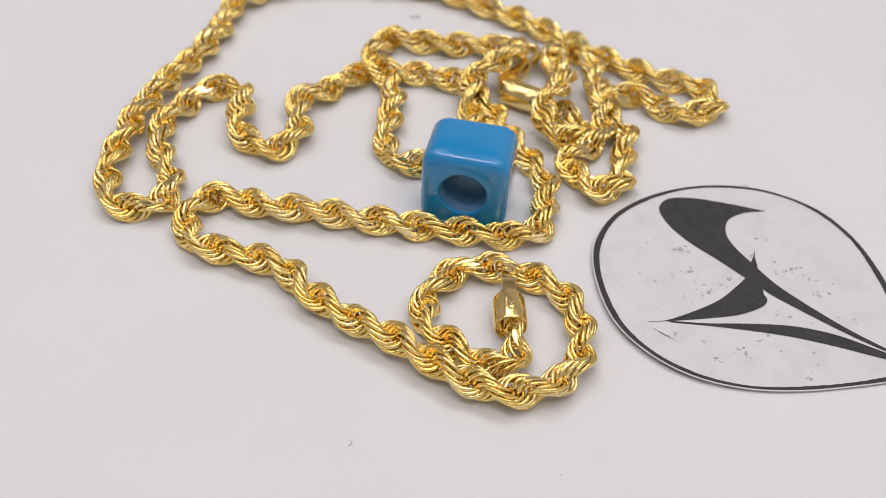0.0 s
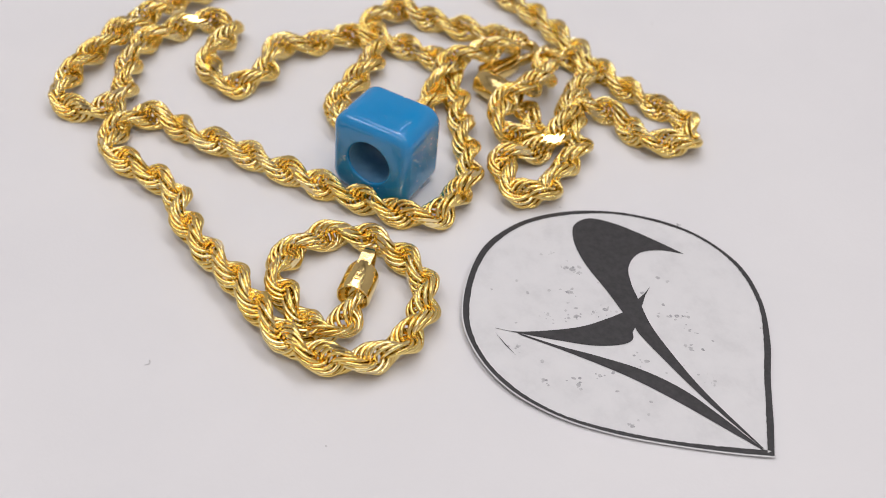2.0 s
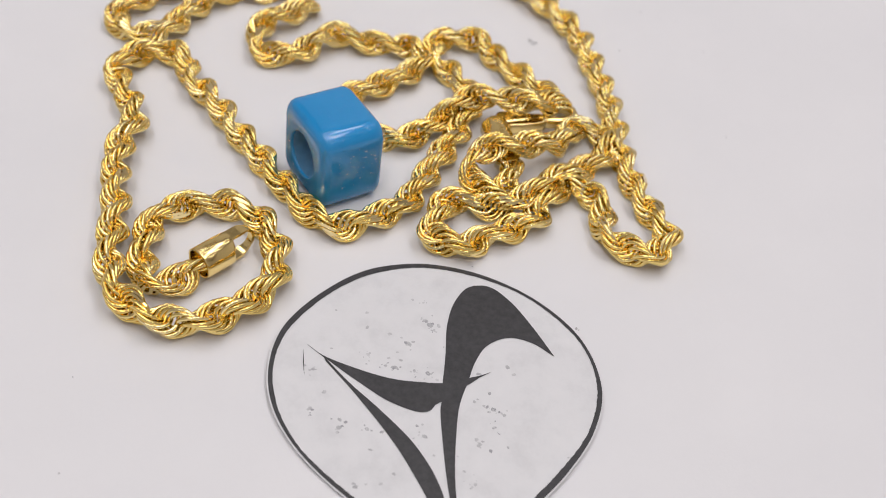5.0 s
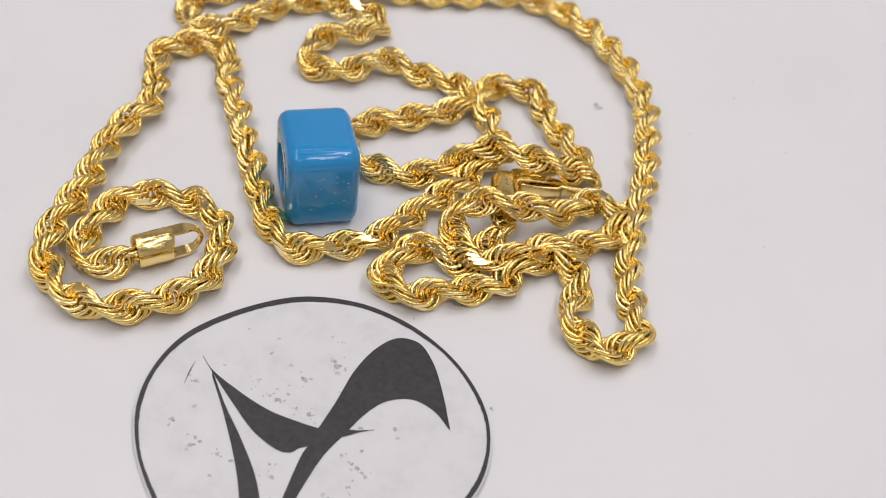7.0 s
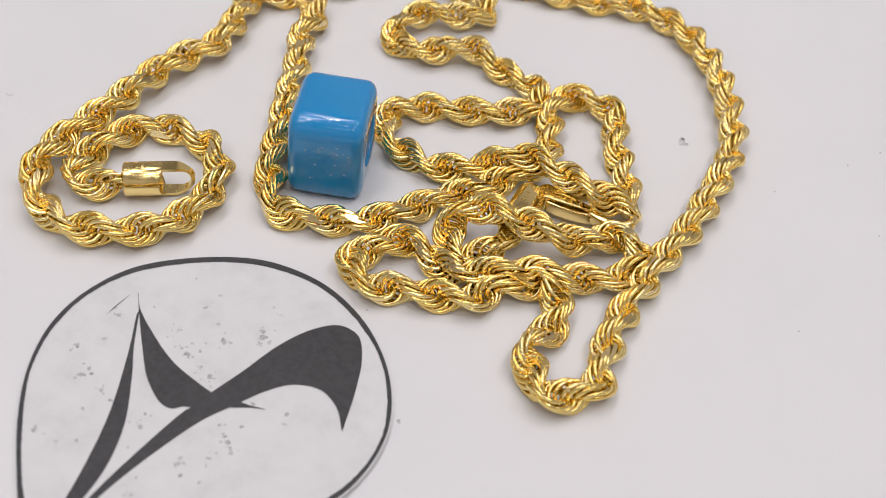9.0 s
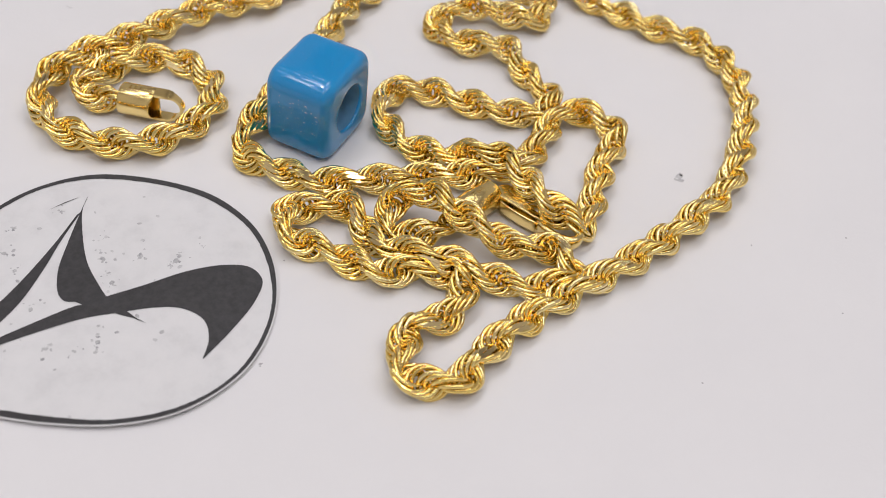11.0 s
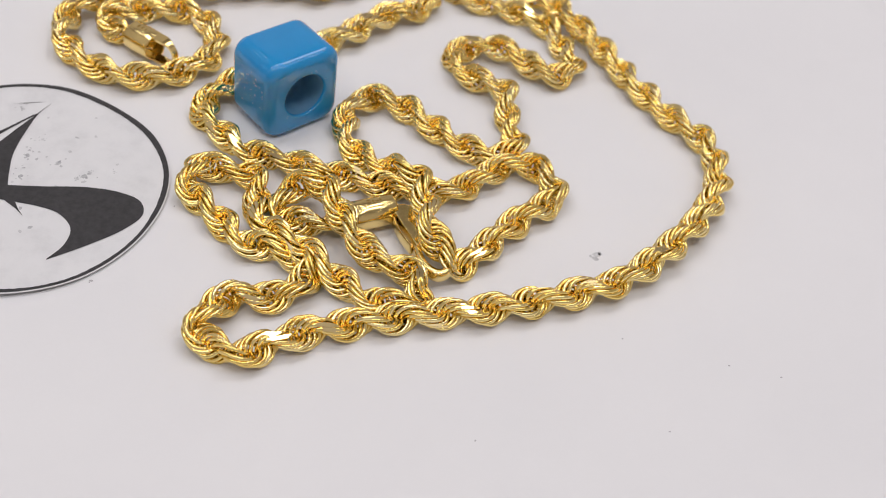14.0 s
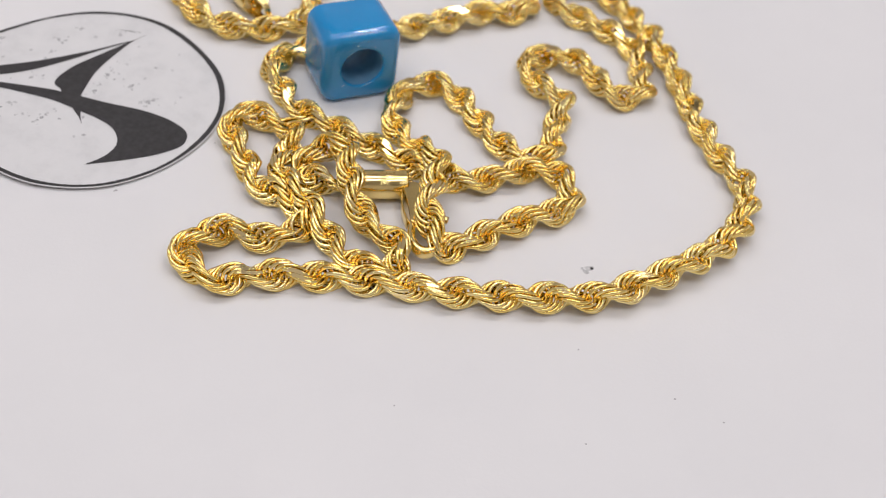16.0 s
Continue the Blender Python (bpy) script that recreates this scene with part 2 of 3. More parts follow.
COURSE = spline(COIL + FRONT + LOOP + BACK + ARC + KNOT, 0.01)

LINK_R, WIRE, OFF, PITCH, GAP, LEAN, LONG = 0.150, 0.0208, 0.0, 0.925, 0.0510, 90.0, 1.10
SKEW = -12.0  # degrees by which both ends of a ring lean round the rope


REST = LINK_R + OFF + WIRE * 0.72 + 0.004  # height of the rope's core over the table


def link_mesh():
    """One ring of the rope, a little longer than wide, both sides leaning round the rope."""
    bm = bmesh.new()
    N, M = 28, 10
    rows = []
    for i in range(N):
        a = 2 * math.pi * i / N
        row = []
        for j in range(M):
            b = 2 * math.pi * j / M
            rad = WIRE * math.cos(b)
            row.append(bm.verts.new((S * (LINK_R + rad) * math.cos(a), S * (LINK_R * LONG + rad) * math.sin(a),
                                     S * (WIRE * math.sin(b) + LINK_R * math.tan(radians(SKEW)) / 2 * math.sin(2 * a)))))
        rows.append(row)
    for i in range(N):
        for j in range(M):
            bm.faces.new((rows[i][j], rows[(i + 1) % N][j], rows[(i + 1) % N][(j + 1) % M], rows[i][(j + 1) % M]))
    return finish(bm, "link", GOLD, True)


def link_poses():
    """Where each ring sits: threaded on the course, each turned a little further round it."""
    tang = np.gradient(COURSE, axis=0)
    tang /= np.linalg.norm(tang, axis=1)[:, None]
    side = np.cross(tang[0], (0, 0, 1.0))
    side /= np.linalg.norm(side)
    out, due, rnd = [], 0.03, random.Random(4)
    for i, t in enumerate(tang):
        side = side - t * (side @ t)
        side /= np.linalg.norm(side)
        run = i * 0.01
        if run < due:
            continue
        due += GAP
        third = np.cross(t, side)
        for turn in (0.0,):
            th = 2 * math.pi * run / PITCH + turn + rnd.uniform(-0.08, 0.08)
            R = math.cos(th) * side + math.sin(th) * third
            F = -math.sin(th) * side + math.cos(th) * third
            b = radians(LEAN + rnd.uniform(-6, 6))
            w = math.sin(b) * t + math.cos(b) * F
            nrm = np.cross(R, w)
            m = Matrix(((R[0], w[0], nrm[0]), (R[1], w[1], nrm[1]), (R[2], w[2], nrm[2])))
            p = COURSE[i] + OFF * R + np.array([0, 0, REST - 0.16])
            p += [rnd.uniform(-0.007, 0.007) for _ in range(3)]
            ends = min(run, len(COURSE) * 0.01 - run)
            size = (0.72 if ends < 0.16 else 0.86 if ends < 0.26 else 1.0) * rnd.uniform(0.96, 1.03)
            out.append(Matrix.Translation([S * c for c in p]) @ m.to_4x4() @ Matrix.Scale(size, 4))
    return out


necklace = tagged(new("rope_chain_necklace"), "long yellow gold rope chain necklace lying coiled on white paper", "necklace")
LINK = link_mesh()
LINK_V = np.array([v.co for v in LINK.vertices])
LINK_F = np.array([p.vertices for p in LINK.polygons])
POSES = link_poses()
CUT_H = LINK_R - WIRE * 0.25  # distance of a polished facet from the rope's core


def diamond_cuts():
    """Here and there one flat polished facet is ground across a few neighbouring rings: which rings, and along which direction."""
    rnd, cuts, k = random.Random(3), {}, 4
    while k < len(POSES) - 4:
        way = POSES[k].to_3x3().col[0].normalized() * rnd.choice((-1, 1))
        way = (way + Vector([rnd.uniform(-0.12, 0.12) for _ in range(3)])).normalized()
        for q in range(k - 1, k + rnd.choice((1, 2, 2))):
            cuts[q] = (POSES[k].translation, way)
        k += rnd.randint(5, 13)
    return cuts


CUTS = diamond_cuts()


def link_points(k):
    """The points of ring k in its own frame, and which of them lie on a ground facet."""
    if k not in CUTS:
        return LINK_V, np.zeros(len(LINK_V), bool)
    at, way = CUTS[k]
    back = POSES[k].inverted()
    n = np.array((back.to_3x3() @ way).normalized())
    over = (LINK_V - np.array(back @ at)) @ n - S * CUT_H / POSES[k].to_scale()[0]
    return LINK_V - np.maximum(over, 0)[:, None] * n, over > 0


def polish(me, flat):
    """Rounded wire is shaded smooth; the ground facets are flat and smoothly polished."""
    me.materials.append(GOLD)
    me.materials.append(GOLD_FACET)
    me.polygons.foreach_set("use_smooth", (~flat).tolist())
    me.polygons.foreach_set("material_index", flat.astype(int).tolist())


def ring_object(k):
    if k in CUTS:
        pts, flat = link_points(k)
        me = bpy.data.meshes.new("link")
        me.from_pydata(pts.tolist(), [], LINK_F.tolist())
        polish(me, flat[LINK_F].all(1))
    else:
        me = LINK
    ob = new("link", me)
    ob.parent = necklace
    ob.matrix_local = POSES[k]


KEEP = 300  # single links: those of the strands away from the far bend
order = [k for k, m in enumerate(POSES) if m.translation.x >= -1.9 * S][:KEEP]
for k in order:
    ring_object(k)
vs, fs, sm = [], [], []
for k in sorted(set(range(len(POSES))) - set(order)):
    pts, flat = link_points(k)
    m = np.array(POSES[k])
    fs.append(LINK_F + len(vs) * len(LINK_V))
    vs.append(pts @ m[:3, :3].T + m[:3, 3])
    sm.append(flat[LINK_F].all(1))
me = bpy.data.meshes.new("chain_remainder")
me.from_pydata(np.vstack(vs).tolist(), [], np.vstack(fs).tolist())
polish(me, np.concatenate(sm))
ob = new("chain_remainder", me)
ob.parent = necklace
tagged(ob, "fine interlocking gold rope links", kind="stuff")


def sweep(course, half_w, half_h, sides=10, closed=False, power=2.0):
    """A bar of rounded section along a course in the plane of the table."""
    bm = bmesh.new()
    c = np.array(course, float)
    rows = []
    for i, p in enumerate(c):
        a, b = (c[i - 1], c[(i + 1) % len(c)]) if closed else (c[max(i - 1, 0)], c[min(i + 1, len(c) - 1)])
        t = Vector(b - a).normalized()
        n = Vector((0, 0, 1)).cross(t).normalized()
        u = t.cross(n)
        row = []
        for k in range(sides):
            q = 2 * math.pi * k / sides
            cx, cy = math.cos(q), math.sin(q)
            cx, cy = math.copysign(abs(cx) ** (2 / power), cx), math.copysign(abs(cy) ** (2 / power), cy)
            row.append(bm.verts.new(S * (Vector(p) + n * half_w * cx + u * half_h * cy)))
        rows.append(row)
    L = len(rows)
    for i in range(L if closed else L - 1):
        for k in range(sides):
            bm.faces.new((rows[i][k], rows[i][(k + 1) % sides], rows[(i + 1) % L][(k + 1) % sides], rows[(i + 1) % L][k]))
    if not closed:
        bm.faces.new(rows[0])
        bm.faces.new(rows[-1][::-1])
    bmesh.ops.recalc_face_normals(bm, faces=bm.faces)
    return bm


def barrel(length, r, wall):
    """A hollow tube along +x, pressed to eight soft flats, open at both ends."""
    bm = bmesh.new()
    N = 48
    prof = [(0, r - wall), (0.008, r - wall * 0.25), (0.02, r), (length * 0.5, r * 1.012), (length - 0.02, r), (length - 0.008, r - wall * 0.25), (length, r - wall)]
    prof += [(length - 0.02, r - wall * 1.3), (0.02, r - wall * 1.3)]
    rows = []
    for x, rad in prof:
        row = []
        for k in range(N):
            a = 2 * math.pi * k / N
            off = (a + math.pi / 8) % (math.pi / 4) - math.pi / 8
            q = rad * min(1.0, 0.975 / math.cos(off))
            row.append(bm.verts.new((S * x, S * q * math.cos(a), S * q * math.sin(a))))
        rows.append(row)
    for i in range(len(rows)):
        for k in range(N):
            j = (i + 1) % len(rows)
            bm.faces.new((rows[i][k], rows[j][k], rows[j][(k + 1) % N], rows[i][(k + 1) % N]))
    bmesh.ops.recalc_face_normals(bm, faces=bm.faces)
    return bm


def prism(outline, z0, z1, edge):
    """A flat plate of the given outline with bevelled edges."""
    bm = bmesh.new()
    f = bm.faces.new([bm.verts.new((S * x, S * y, S * z0)) for x, y in outline])
    ret = bmesh.ops.extrude_face_region(bm, geom=[f])
    for v in ret["geom"]:
        if isinstance(v, bmesh.types.BMVert):
            v.co.z = S * z1
    bmesh.ops.recalc_face_normals(bm, faces=bm.faces)
    bmesh.ops.bevel(bm, geom=bm.edges[:], offset=S * edge, segments=2, profile=0.6, affect="EDGES")
    return bm


def marks(place, angle, rows):
    """Small struck bars on the flat top of a barrel."""
    bm = bmesh.new()
    for x, y, w, h in rows:
        r = bmesh.ops.create_cube(bm, size=1)
        for v in r["verts"]:
            v.co = (S * (x + v.co.x * w), S * (y + v.co.y * h), S * v.co.z * 0.003)
    bm.transform(Matrix.Translation([S * c for c in place]) @ Matrix.Rotation(radians(angle), 4, "Z"))
    return bm


# end cap with its wire loop, inside the coil
A0, A1 = Vector((1.390, -2.58, 0.178)), Vector((1.180, -2.245, 0.19))
d = (A1 - A0).normalized()
ang = math.degrees(math.atan2(d.y, d.x))
CAP_L = (A1 - A0).length
bm = barrel(CAP_L, 0.172, 0.016)
for v in bm.verts:  # the open end is cut hollow at both sides, round the loop
    if v.co.x > S * CAP_L * 0.6:
        v.co.x -= S * 0.055 * min(abs(v.co.y) / (S * 0.172), 1.0) ** 2
bm.transform(Matrix.Translation(S * A0) @ Matrix.Rotation(radians(ang), 4, "Z") @ Matrix.Rotation(-math.asin(d.z), 4, "Y"))
cap = part("end_cap", bm, GOLD_SHEET, necklace, "smooth stamped gold tube closing the chain")
n = Vector((-d.y, d.x, 0))
bm = bmesh.new()
rows = []
for k in range(-2, 27):
    q = math.pi / 2 - math.pi * min(max(k, 0), 24) / 24
    along = 0.095 + (0.0 if 0 <= k <= 24 else -0.08 * max(-k, k - 24))
    wide = 0.036 + 0.030 * math.sin(q) ** 8
    row = []
    for thick in (0.166, 0.136):
        p = A1 + d * (along + thick * 1.18 * math.cos(q)) + Vector((0, 0, thick * math.sin(q)))
        edge = [bm.verts.new(S * (p + n * w)) for w in (-wide, -wide * 0.4, wide * 0.4, wide)]
        row += edge if thick > 0.15 else edge[::-1]
    rows.append(row)
for a, b in zip(rows, rows[1:]):
    for k in range(8):
        bm.faces.new((a[k], a[(k + 1) % 8], b[(k + 1) % 8], b[k]))
bm.faces.new(rows[0])
bm.faces.new(rows[-1][::-1])
bmesh.ops.recalc_face_normals(bm, faces=bm.faces)
part("cap_loop", bm, GOLD_SHEET, cap, "flat gold strap bent into a loop", False)
top = A0 + d * CAP_L * 0.5 + Vector((0, 0, 0.172 * 0.975 + 0.001))
part("stamp", marks(top, ang, ((-0.09, 0.0, 0.012, 0.05), (-0.03, 0.012, 0.028, 0.012), (-0.03, -0.014, 0.028, 0.012), (0.02, 0, 0.012, 0.05), (0.06, 0, 0.03, 0.012))), STAMP, cap, smooth=False)

# clasp: stamped barrel and a lobster-claw body with its lever
B0, B1 = Vector((0.05, 1.01, 0.168)), Vector((-0.53, 0.985, 0.168))
d = (B1 - B0).normalized()
ang = math.degrees(math.atan2(d.y, d.x))
bm = barrel((B1 - B0).length, 0.163, 0.02)
bm.transform(Matrix.Translation(S * B0) @ Matrix.Rotation(radians(ang), 4, "Z"))
clasp = part("clasp", bm, GOLD_SHEET, necklace, "stamped gold barrel of the clasp")
top = B0 + d * 0.36 + Vector((0, 0, 0.163 * 0.975 + 0.001))
part("stamp", marks(top, ang, ((-0.07, 0.0, 0.035, 0.012), (-0.07, 0.03, 0.035, 0.012), (-0.02, 0.0, 0.012, 0.05), (0.02, 0.0, 0.035, 0.012), (0.06, 0.01, 0.012, 0.04))), STAMP, clasp, smooth=False)
head = [(-0.585 + 0.105 * math.cos(a), 1.125 + 0.105 * math.sin(a)) for a in (math.pi * (1.0 + k / 12) for k in range(13))]
plate = head + [(-0.490, 1.24), (-0.505, 1.40), (-0.515, 1.55), (-0.525, 1.64), (-0.575, 1.66), (-0.600, 1.55), (-0.625, 1.38), (-0.670, 1.22)]
part("claw_plate", prism(plate, 0.06, 0.255, 0.016), GOLD_SHEET, clasp, "flat polished tapering clasp plate", False)
part("side_strip", sweep(spline([(-0.462, 1.16, 0.16), (-0.452, 1.30, 0.16), (-0.462, 1.46, 0.16), (-0.495, 1.62, 0.16)], 0.03), 0.014, 0.07, 10, power=3.0), GOLD_SHEET, clasp,
     "thin gold strip beside the plate")
claw = spline([(-0.56, 1.56, 0.16), (-0.525, 1.72, 0.16), (-0.53, 1.88, 0.16), (-0.62, 2.01, 0.16), (-0.75, 1.98, 0.16), (-0.83, 1.84, 0.16),
               (-0.85, 1.68, 0.16)], 0.03)
part("claw", sweep(claw, 0.045, 0.07, 12, power=3.0), GOLD_SHEET, clasp, "polished gold lobster claw")
part("lever", sweep(spline([(-0.69, 1.34, 0.15), (-0.78, 1.46, 0.15), (-0.84, 1.57, 0.16), (-0.85, 1.67, 0.16)], 0.03), 0.03, 0.045, 10), GOLD_SHEET, clasp, "small curved clasp lever")
part("thumb_knob", sweep(spline([(-0.82, 1.50, 0.17), (-0.89, 1.53, 0.18), (-0.95, 1.545, 0.17)], 0.02), 0.042, 0.042, 10), GOLD_SHEET, clasp, "little release knob")
ringc = [(-0.54 + 0.06 * math.cos(2 * math.pi * k / 20), 0.985 + 0.075 * math.sin(2 * math.pi * k / 20), 0.17) for k in range(20)]
part("joining_ring", sweep(ringc, 0.014, 0.016, 8, True), GOLD_SHEET, clasp)


# ---- bead ----
def round_square(phi, half_x, half_z, c):
    """Distance from the centre to the edge of a rectangle with rounded corners."""
    ux, uz = abs(math.cos(phi)), abs(math.sin(phi))
    lo, hi = 0.0, 2.0
    for _ in range(40):
        r = (lo + hi) / 2
        qx, qz = max(ux * r - (half_x - c), 0), max(uz * r - (half_z - c), 0)
        inside = math.hypot(qx, qz) <= c and ux * r <= half_x and uz * r <= half_z
        lo, hi = (r, hi) if inside else (lo, r)
    return lo


def bead_mesh(hx, hy, hz, hole, c, f):
    """A square bead: rounded block along y with a round hole through it."""
    bm = bmesh.new()
    N = 96
    prof = []
    hf = 0.022
    for k in range(5):
        q = math.pi / 2 * k / 4
        prof.append(("hole", hole + hf - hf * math.cos(q), hy - hf + hf * math.sin(q)))
    prof.append(("mix", 0.5, hy + 0.0))
    for k in range(7):
        q = math.pi / 2 * k / 6
        prof.append(("side", f - f * math.sin(q), hy - f + f * math.cos(q)))
    half = prof
    full = half + [(k, a, -y) for k, a, y in reversed(half)]
    rows = []
    for kind, a, y in full:
        row = []
        for i in range(N):
            phi = 2 * math.pi * i / N
            if kind == "hole":
                r = a
            elif kind == "side":
                r = round_square(phi, hx - a, hz - a, max(c - a * 0.5, 0.02))
            else:
                r = 0.5 * (hole + hf) + 0.5 * round_square(phi, hx - f, hz - f, max(c - f * 0.5, 0.02))
            row.append(bm.verts.new((S * r * math.cos(phi), S * y, S * r * math.sin(phi))))
        rows.append(row)
    for i in range(len(rows)):
        j = (i + 1) % len(rows)
        for k in range(N):
            bm.faces.new((rows[i][k], rows[j][k], rows[j][(k + 1) % N], rows[i][(k + 1) % N]))
    bmesh.ops.recalc_face_normals(bm, faces=bm.faces)
    return bm


def tube_mesh(r, half):
    bm = bmesh.new()
    rows = [[bm.verts.new((S * q * math.cos(2 * math.pi * k / 48), S * y, S * q * math.sin(2 * math.pi * k / 48))) for k in range(48)]
            for q, y in ((r, -half), (r, half), (r + 0.02, half), (r + 0.02, -half))]
    for i in range(4):
        for k in range(48):
            bm.faces.new((rows[i][k], rows[i][(k + 1) % 48], rows[(i + 1) % 4][(k + 1) % 48], rows[(i + 1) % 4][k]))
    bmesh.ops.recalc_face_normals(bm, faces=bm.faces)
    return bm


bead = tagged(new("square_bead"), "glossy turquoise blue square bead with a wide round hole", "bead")
bead.matrix_world = pose(0.041 * S, -1.011 * S, 0.4805 * S, 0, 0, 18.0)
part("bead_body", bead_mesh(0.476, 0.380, 0.480, 0.258, 0.185, 0.12), BLUE, bead)
# small flat flakes: chips and scratches with the glint painted pale
chips = random.Random(21)
bm = bmesh.new()
for k in range(58):
    r = chips.choice((0.005, 0.006, 0.008, 0.014))
    pts = [(r * chips.uniform(0.4, 1.3) * math.cos(1.257 * i), r * chips.uniform(0.3, 0.8) * math.sin(1.257 * i)) for i in range(5)]
    if k < 38:
        u, v = chips.gauss(0.02, 0.13), chips.gauss(0.02, 0.17)
        u, v = max(-0.25, min(0.25, u)), max(-0.28, min(0.28, v))
        bm.faces.new([bm.verts.new((S * 0.4768, S * (u + a), S * (v + b))) for a, b in pts])
    else:
        q, rad = chips.uniform(0, 6.28), chips.uniform(0.285, 0.325)
        y = 0.3808 if k % 2 else -0.3808
        bm.faces.new([bm.verts.new((S * (rad * math.cos(q) + a), S * y, S * (rad * math.sin(q) + b))) for a, b in (pts if y < 0 else pts[::-1])])
tagged(part("nick_glints", bm, NICK_GLINT, bead, "tiny chips and scratches with painted pale glints", False), kind="stuff")
part("hole_lining", tube_mesh(0.255, 0.350), LINING, bead, "dull dark blue drilled hole")


# ---- paper tag with a printed emblem ----
def curl(x, y):
    """The tag lifts a little off the table along its long sides."""
    u = (x - 3.3) * 0.55 + (y + 0.5) * 0.83
    return 0.030 + 0.020 * max(0.0, abs(u) - 0.3) ** 2


def sheet(loops, lift, thick=0.0):
    """A flat printed shape: the first loop is its edge, further loops are holes; it follows the tag's curl."""
    bm = bmesh.new()
    for loop in loops:
        vs = [bm.verts.new((x, y, 0)) for x, y in loop]
        for i in range(len(vs)):
            bm.edges.new((vs[i], vs[(i + 1) % len(vs)]))
    bmesh.ops.triangle_fill(bm, use_beauty=True, edges=bm.edges[:])
    for k in range(-14, 15):
        bmesh.ops.bisect_plane(bm, geom=bm.verts[:] + bm.edges[:] + bm.faces[:], plane_co=(3.3 + 0.55 * 0.15 * k, -0.5 + 0.83 * 0.15 * k, 0), plane_no=(0.55, 0.83, 0))
    for v in bm.verts:
        v.co.z = curl(v.co.x, v.co.y) + lift
    bmesh.ops.recalc_face_normals(bm, faces=bm.faces)
    if sum(f.normal.z for f in bm.faces) < 0:
        bmesh.ops.reverse_faces(bm, faces=bm.faces[:])
    if thick:
        ret = bmesh.ops.extrude_face_region(bm, geom=bm.faces[:])
        for v in ret["geom"]:
            if isinstance(v, bmesh.types.BMVert):
                v.co.z -= thick
        bmesh.ops.recalc_face_normals(bm, faces=bm.faces)
    bm.transform(Matrix.Scale(S, 4))
    return bm


def curve2(points, step=0.03):
    return [tuple(p) for p in spline(points, step)]


def inset(loop, by):
    c = np.array(loop)
    t = np.roll(c, -1, 0) - np.roll(c, 1, 0)
    t /= np.linalg.norm(t, axis=1)[:, None] + 1e-9
    nrm = np.stack([-t[:, 1], t[:, 0]], 1)
    area = 0.5 * np.sum(c[:, 0] * np.roll(c[:, 1], -1) - np.roll(c[:, 0], -1) * c[:, 1])
    return [tuple(p) for p in c + nrm * by[:, None] * (1 if area > 0 else -1)]


EDGE = curve2([(5.235, -0.737), (4.997, -0.434), (4.661, -0.033), (4.317, 0.409), (3.905, 0.797), (3.412, 1.037), (2.763, 1.038), (2.187, 0.757),
               (1.746, 0.284), (1.526, -0.218), (1.500, -0.661), (1.586, -1.018), (1.912, -1.539), (2.275, -1.884), (2.725, -2.065), (3.165, -2.093),
               (3.639, -1.966), (4.105, -1.706), (4.589, -1.331), (4.991, -0.975), (5.235, -0.737)])[:-1]
tag = tagged(new("emblem_tag"), "drop-shaped white paper tag printed with a black emblem", "paper tag")
EDGE = inset(EDGE, np.full(len(EDGE), 0.006))
wide = np.full(len(EDGE), 0.013)
part("tag_paper", sheet([inset(EDGE, -wide)], 0.0, 0.008), TAG, tag, "thin mottled white paper", False)
k = np.arange(len(EDGE)) / len(EDGE)
band = 0.050 + 0.016 * np.sin(2 * math.pi * (k * 2 + 0.1)) + 0.004 * np.sin(60 * k)
rag = random.Random(11)
band += np.array([rag.uniform(-0.003, 0.003) for _ in EDGE])
inner = inset(EDGE, band)
part("printed_outline", sheet([EDGE, inner], 0.0045), INK, tag, "black printed outline", False)

HOOK = curve2([(3.12, -0.47), (2.81, -0.37), (2.36, -0.24), (2.06, -0.08), (1.90, 0.10), (1.92, 0.30), (2.14, 0.46), (2.51, 0.59), (2.95, 0.70)]) \
    + curve2([(2.95, 0.70), (2.74, 0.53), (2.64, 0.32), (2.71, 0.08), (2.90, -0.09), (3.09, -0.20)])[1:] \
    + curve2([(3.13, -0.22), (3.40, -0.37), (3.75, -0.49), (4.30, -0.63), (5.12, -0.745)]) \
    + curve2([(5.12, -0.755), (4.38, -0.708), (3.82, -0.632), (3.40, -0.555), (3.32, -0.52)])[1:] \
    + curve2([(3.37, -0.60), (3.43, -0.66), (3.43, -0.76), (3.27, -1.01), (2.99, -1.26), (2.74, -1.462), (2.62, -1.557), (2.482, -1.660)]) \
    + curve2([(2.486, -1.652), (2.625, -1.540), (2.79, -1.31), (3.00, -0.93), (3.10, -0.58)])
part("printed_hook", sheet([HOOK], 0.0045), INK, tag, "black printed swoosh", False)
BLADE = curve2([(2.64, -1.530), (3.02, -1.325), (3.33, -1.13), (3.77, -0.895), (4.19, -0.775), (4.60, -0.752), (5.13, -0.755)]) \
    + curve2([(5.13, -0.765), (4.62, -0.86), (4.20, -0.945), (3.74, -1.07), (3.14, -1.31), (2.66, -1.540)])[1:-1]
part("printed_blade", sheet([BLADE], 0.0045), INK, tag, "black printed tapering blade", False)
SPUR = [(3.20, -0.30), (3.09, -0.20), (3.08, -0.10), (3.05, 0.03), (3.10, -0.10), (3.17, -0.22)]
part("printed_spur", sheet([SPUR], 0.0055), INK, tag, "small black printed spur", False)
DASH = [(2.535, -1.70), (2.70, -1.722), (2.87, -1.745), (2.70, -1.732)]
part("printed_dash", sheet([DASH], 0.0045), INK, tag, "hairline black printed dash", False)


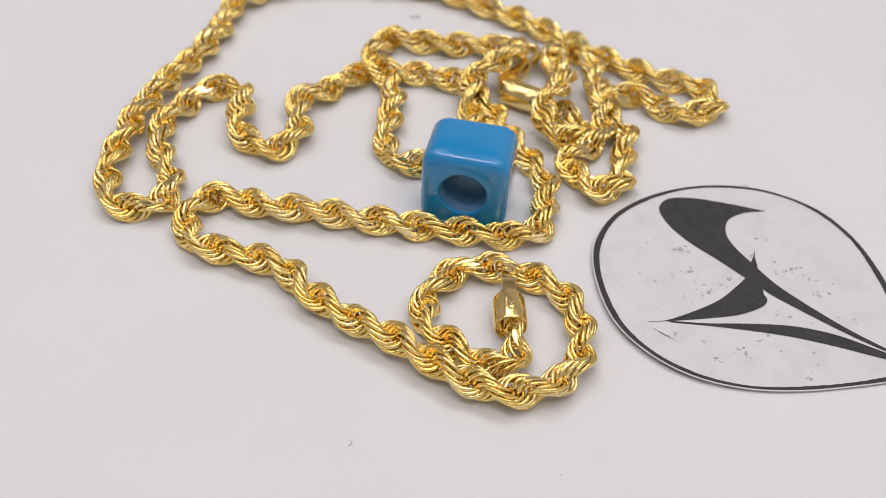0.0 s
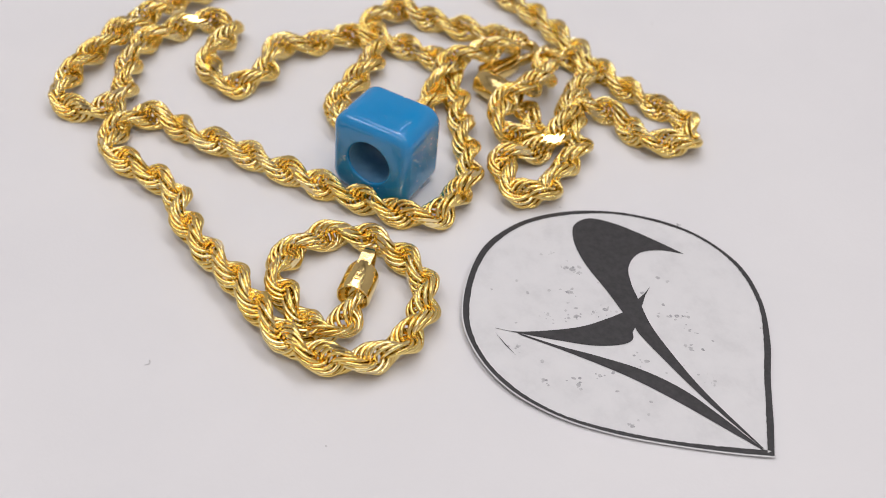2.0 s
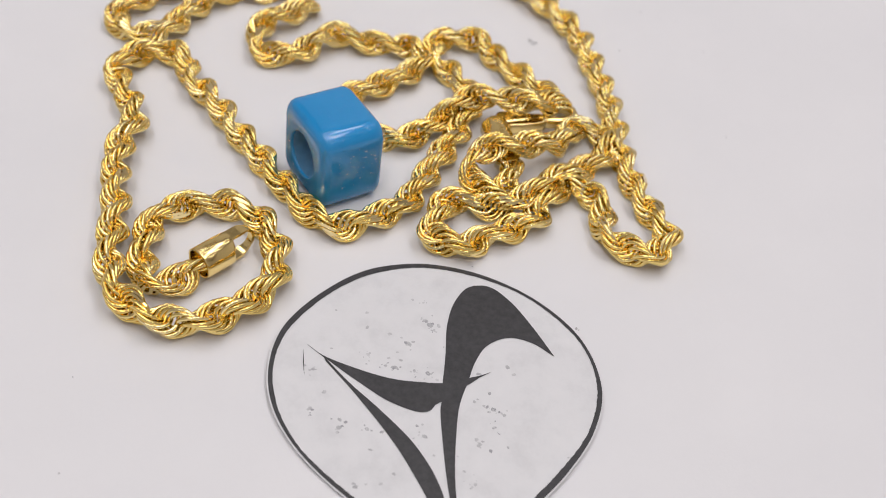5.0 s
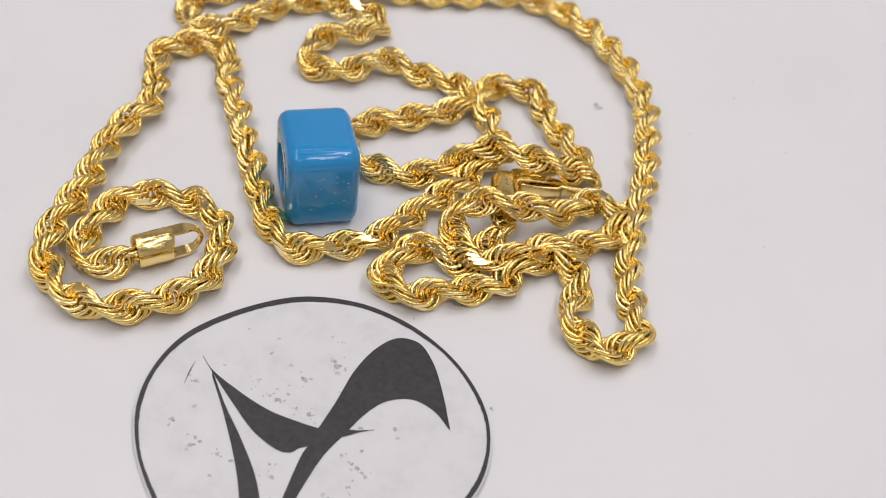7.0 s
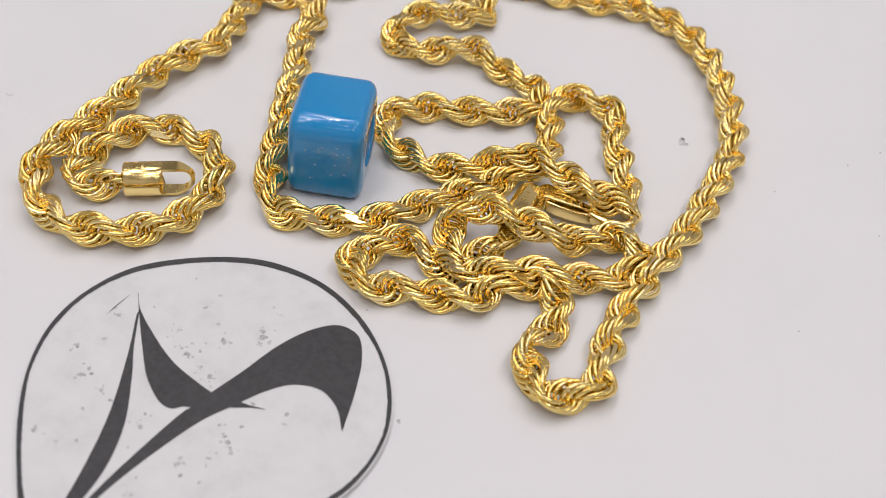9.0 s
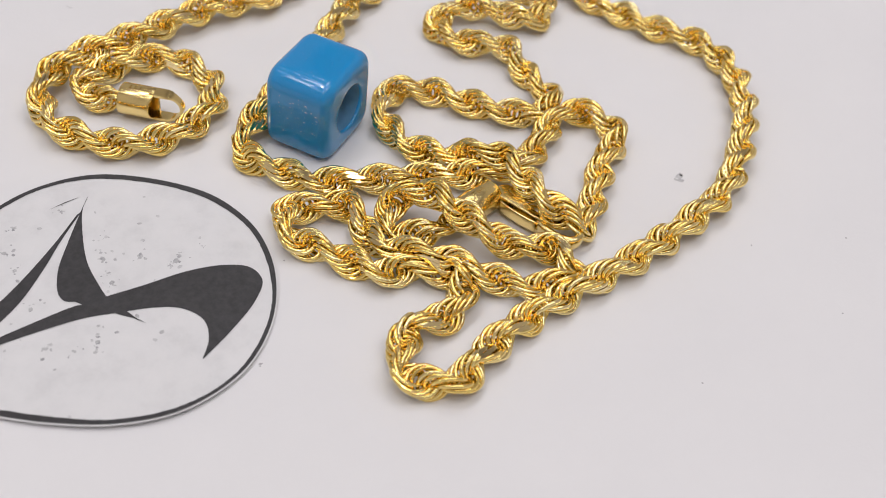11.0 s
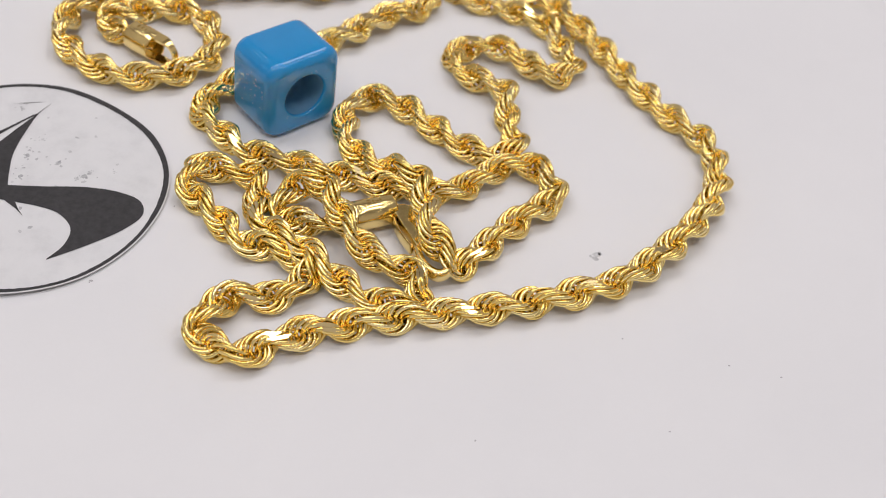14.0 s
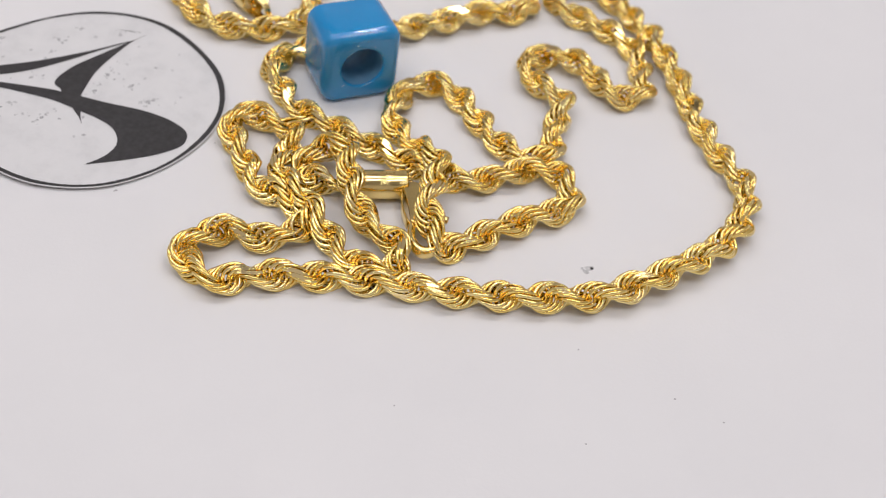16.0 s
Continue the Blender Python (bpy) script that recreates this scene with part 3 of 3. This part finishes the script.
def blot(x, y, r, rnd, stretch=1.0, turn=0.0):
    pts = []
    for i in range(14):
        a = 2 * math.pi * i / 14
        q = r * rnd.uniform(0.75, 1.12)
        px, py = q * math.cos(a) * stretch, q * math.sin(a)
        pts.append((x + px * math.cos(turn) - py * math.sin(turn), y + px * math.sin(turn) + py * math.cos(turn)))
    return pts


rnd = random.Random(7)
bm_all = bmesh.new()
tmp = bpy.data.meshes.new("tmp")
SPOTS = [(2.37, -0.42, 0.040), (2.30, -0.46, 0.022), (2.44, -0.40, 0.018), (2.58, -0.69, 0.040), (2.86, -0.88, 0.032), (2.83, -0.96, 0.020), (2.98, -0.58, 0.034), (2.93, -0.70, 0.02),
         (2.67, -1.10, 0.022), (2.79, -1.65, 0.024), (3.25, -1.75, 0.028), (3.50, -1.53, 0.030), (3.55, -1.28, 0.026), (3.71, -0.78, 0.030),
         (3.50, -0.07, 0.034), (3.46, -0.12, 0.018), (3.71, -0.12, 0.020), (3.88, -0.31, 0.026), (4.30, -0.45, 0.024), (4.16, -1.50, 0.026), (2.06, -0.42, 0.016)]
SCATTER = [(x + rnd.gauss(0, 1.9 * r), y + rnd.gauss(0, 1.5 * r), r * rnd.uniform(0.15, 0.50)) for x, y, r in SPOTS for _ in range(7)]
SPOTS = [(x, y, r * 0.75) for x, y, r in SPOTS]
lift = 0.0008
for x, y, r in SPOTS + SCATTER + [(rnd.uniform(2.0, 4.2), rnd.uniform(-1.6, 0.6), rnd.uniform(0.008, 0.020)) for _ in range(34)]:
    b = sheet([blot(x, y, r, rnd, rnd.uniform(1.0, 1.6), rnd.uniform(0, 3))], lift)
    lift += 0.000005
    b.to_mesh(tmp)
    b.free()
    bm_all.from_mesh(tmp)
bpy.data.meshes.remove(tmp)
ob = part("dirt_film", bm_all, SMUDGE, tag, "faint grey dirt smudges", False)
tagged(ob, kind="stuff")

# specks of dirt on the paper
bm_all = bmesh.new()
for x, y, r in ((2.578, 1.049, 0.014), (2.60, 1.066, 0.008), (-2.03, 4.31, 0.009), (-0.25, 3.88, 0.009),
                (-3.44, 4.05, 0.010), (-2.14, 3.16, 0.009), (-3.01, 3.77, 0.010), (1.58, 0.22, 0.008), (2.55, -3.82, 0.008), (3.62, -3.96, 0.008)):
    pts = blot(x, y, r, rnd, 1.4, rnd.uniform(0, 3))
    vs = [bm_all.verts.new((S * px, S * py, S * 0.0015)) for px, py in pts]
    bm_all.faces.new(vs)
bmesh.ops.recalc_face_normals(bm_all, faces=bm_all.faces)
ob = new("paper_specks", finish(bm_all, "paper_specks", SPECK, False))
tagged(ob, "tiny dark dust specks scattered on white paper", "dust", kind="stuff")

bm_all = bmesh.new()
for x, y, r in ((-2.43, 2.03, 0.035), (-2.39, 2.08, 0.03), (-2.47, 2.02, 0.02), (-2.36, 2.03, 0.016)):
    bm_all.faces.new([bm_all.verts.new((S * px, S * py, S * 0.0015)) for px, py in blot(x, y, r, rnd, 1.4, rnd.uniform(0, 3))])
bmesh.ops.recalc_face_normals(bm_all, faces=bm_all.faces)
ob = new("paper_smudge", finish(bm_all, "paper_smudge", SMUDGE, False))
tagged(ob, "faint grey dirty smudge on white paper", "dirt", kind="stuff")

# a short curled fibre lying on the paper
hair = [(0.720 + 0.034 * math.cos(a), -4.515 + 0.034 * math.sin(a), 0.005) for a in (math.radians(-60 + 12 * k) for k in range(14))]
fibre = new("dust_fibre", finish(sweep(hair, 0.0024, 0.002, 6), "dust_fibre", SPECK))
tagged(fibre, "tiny curled grey fibre lying on white paper", "fibre")
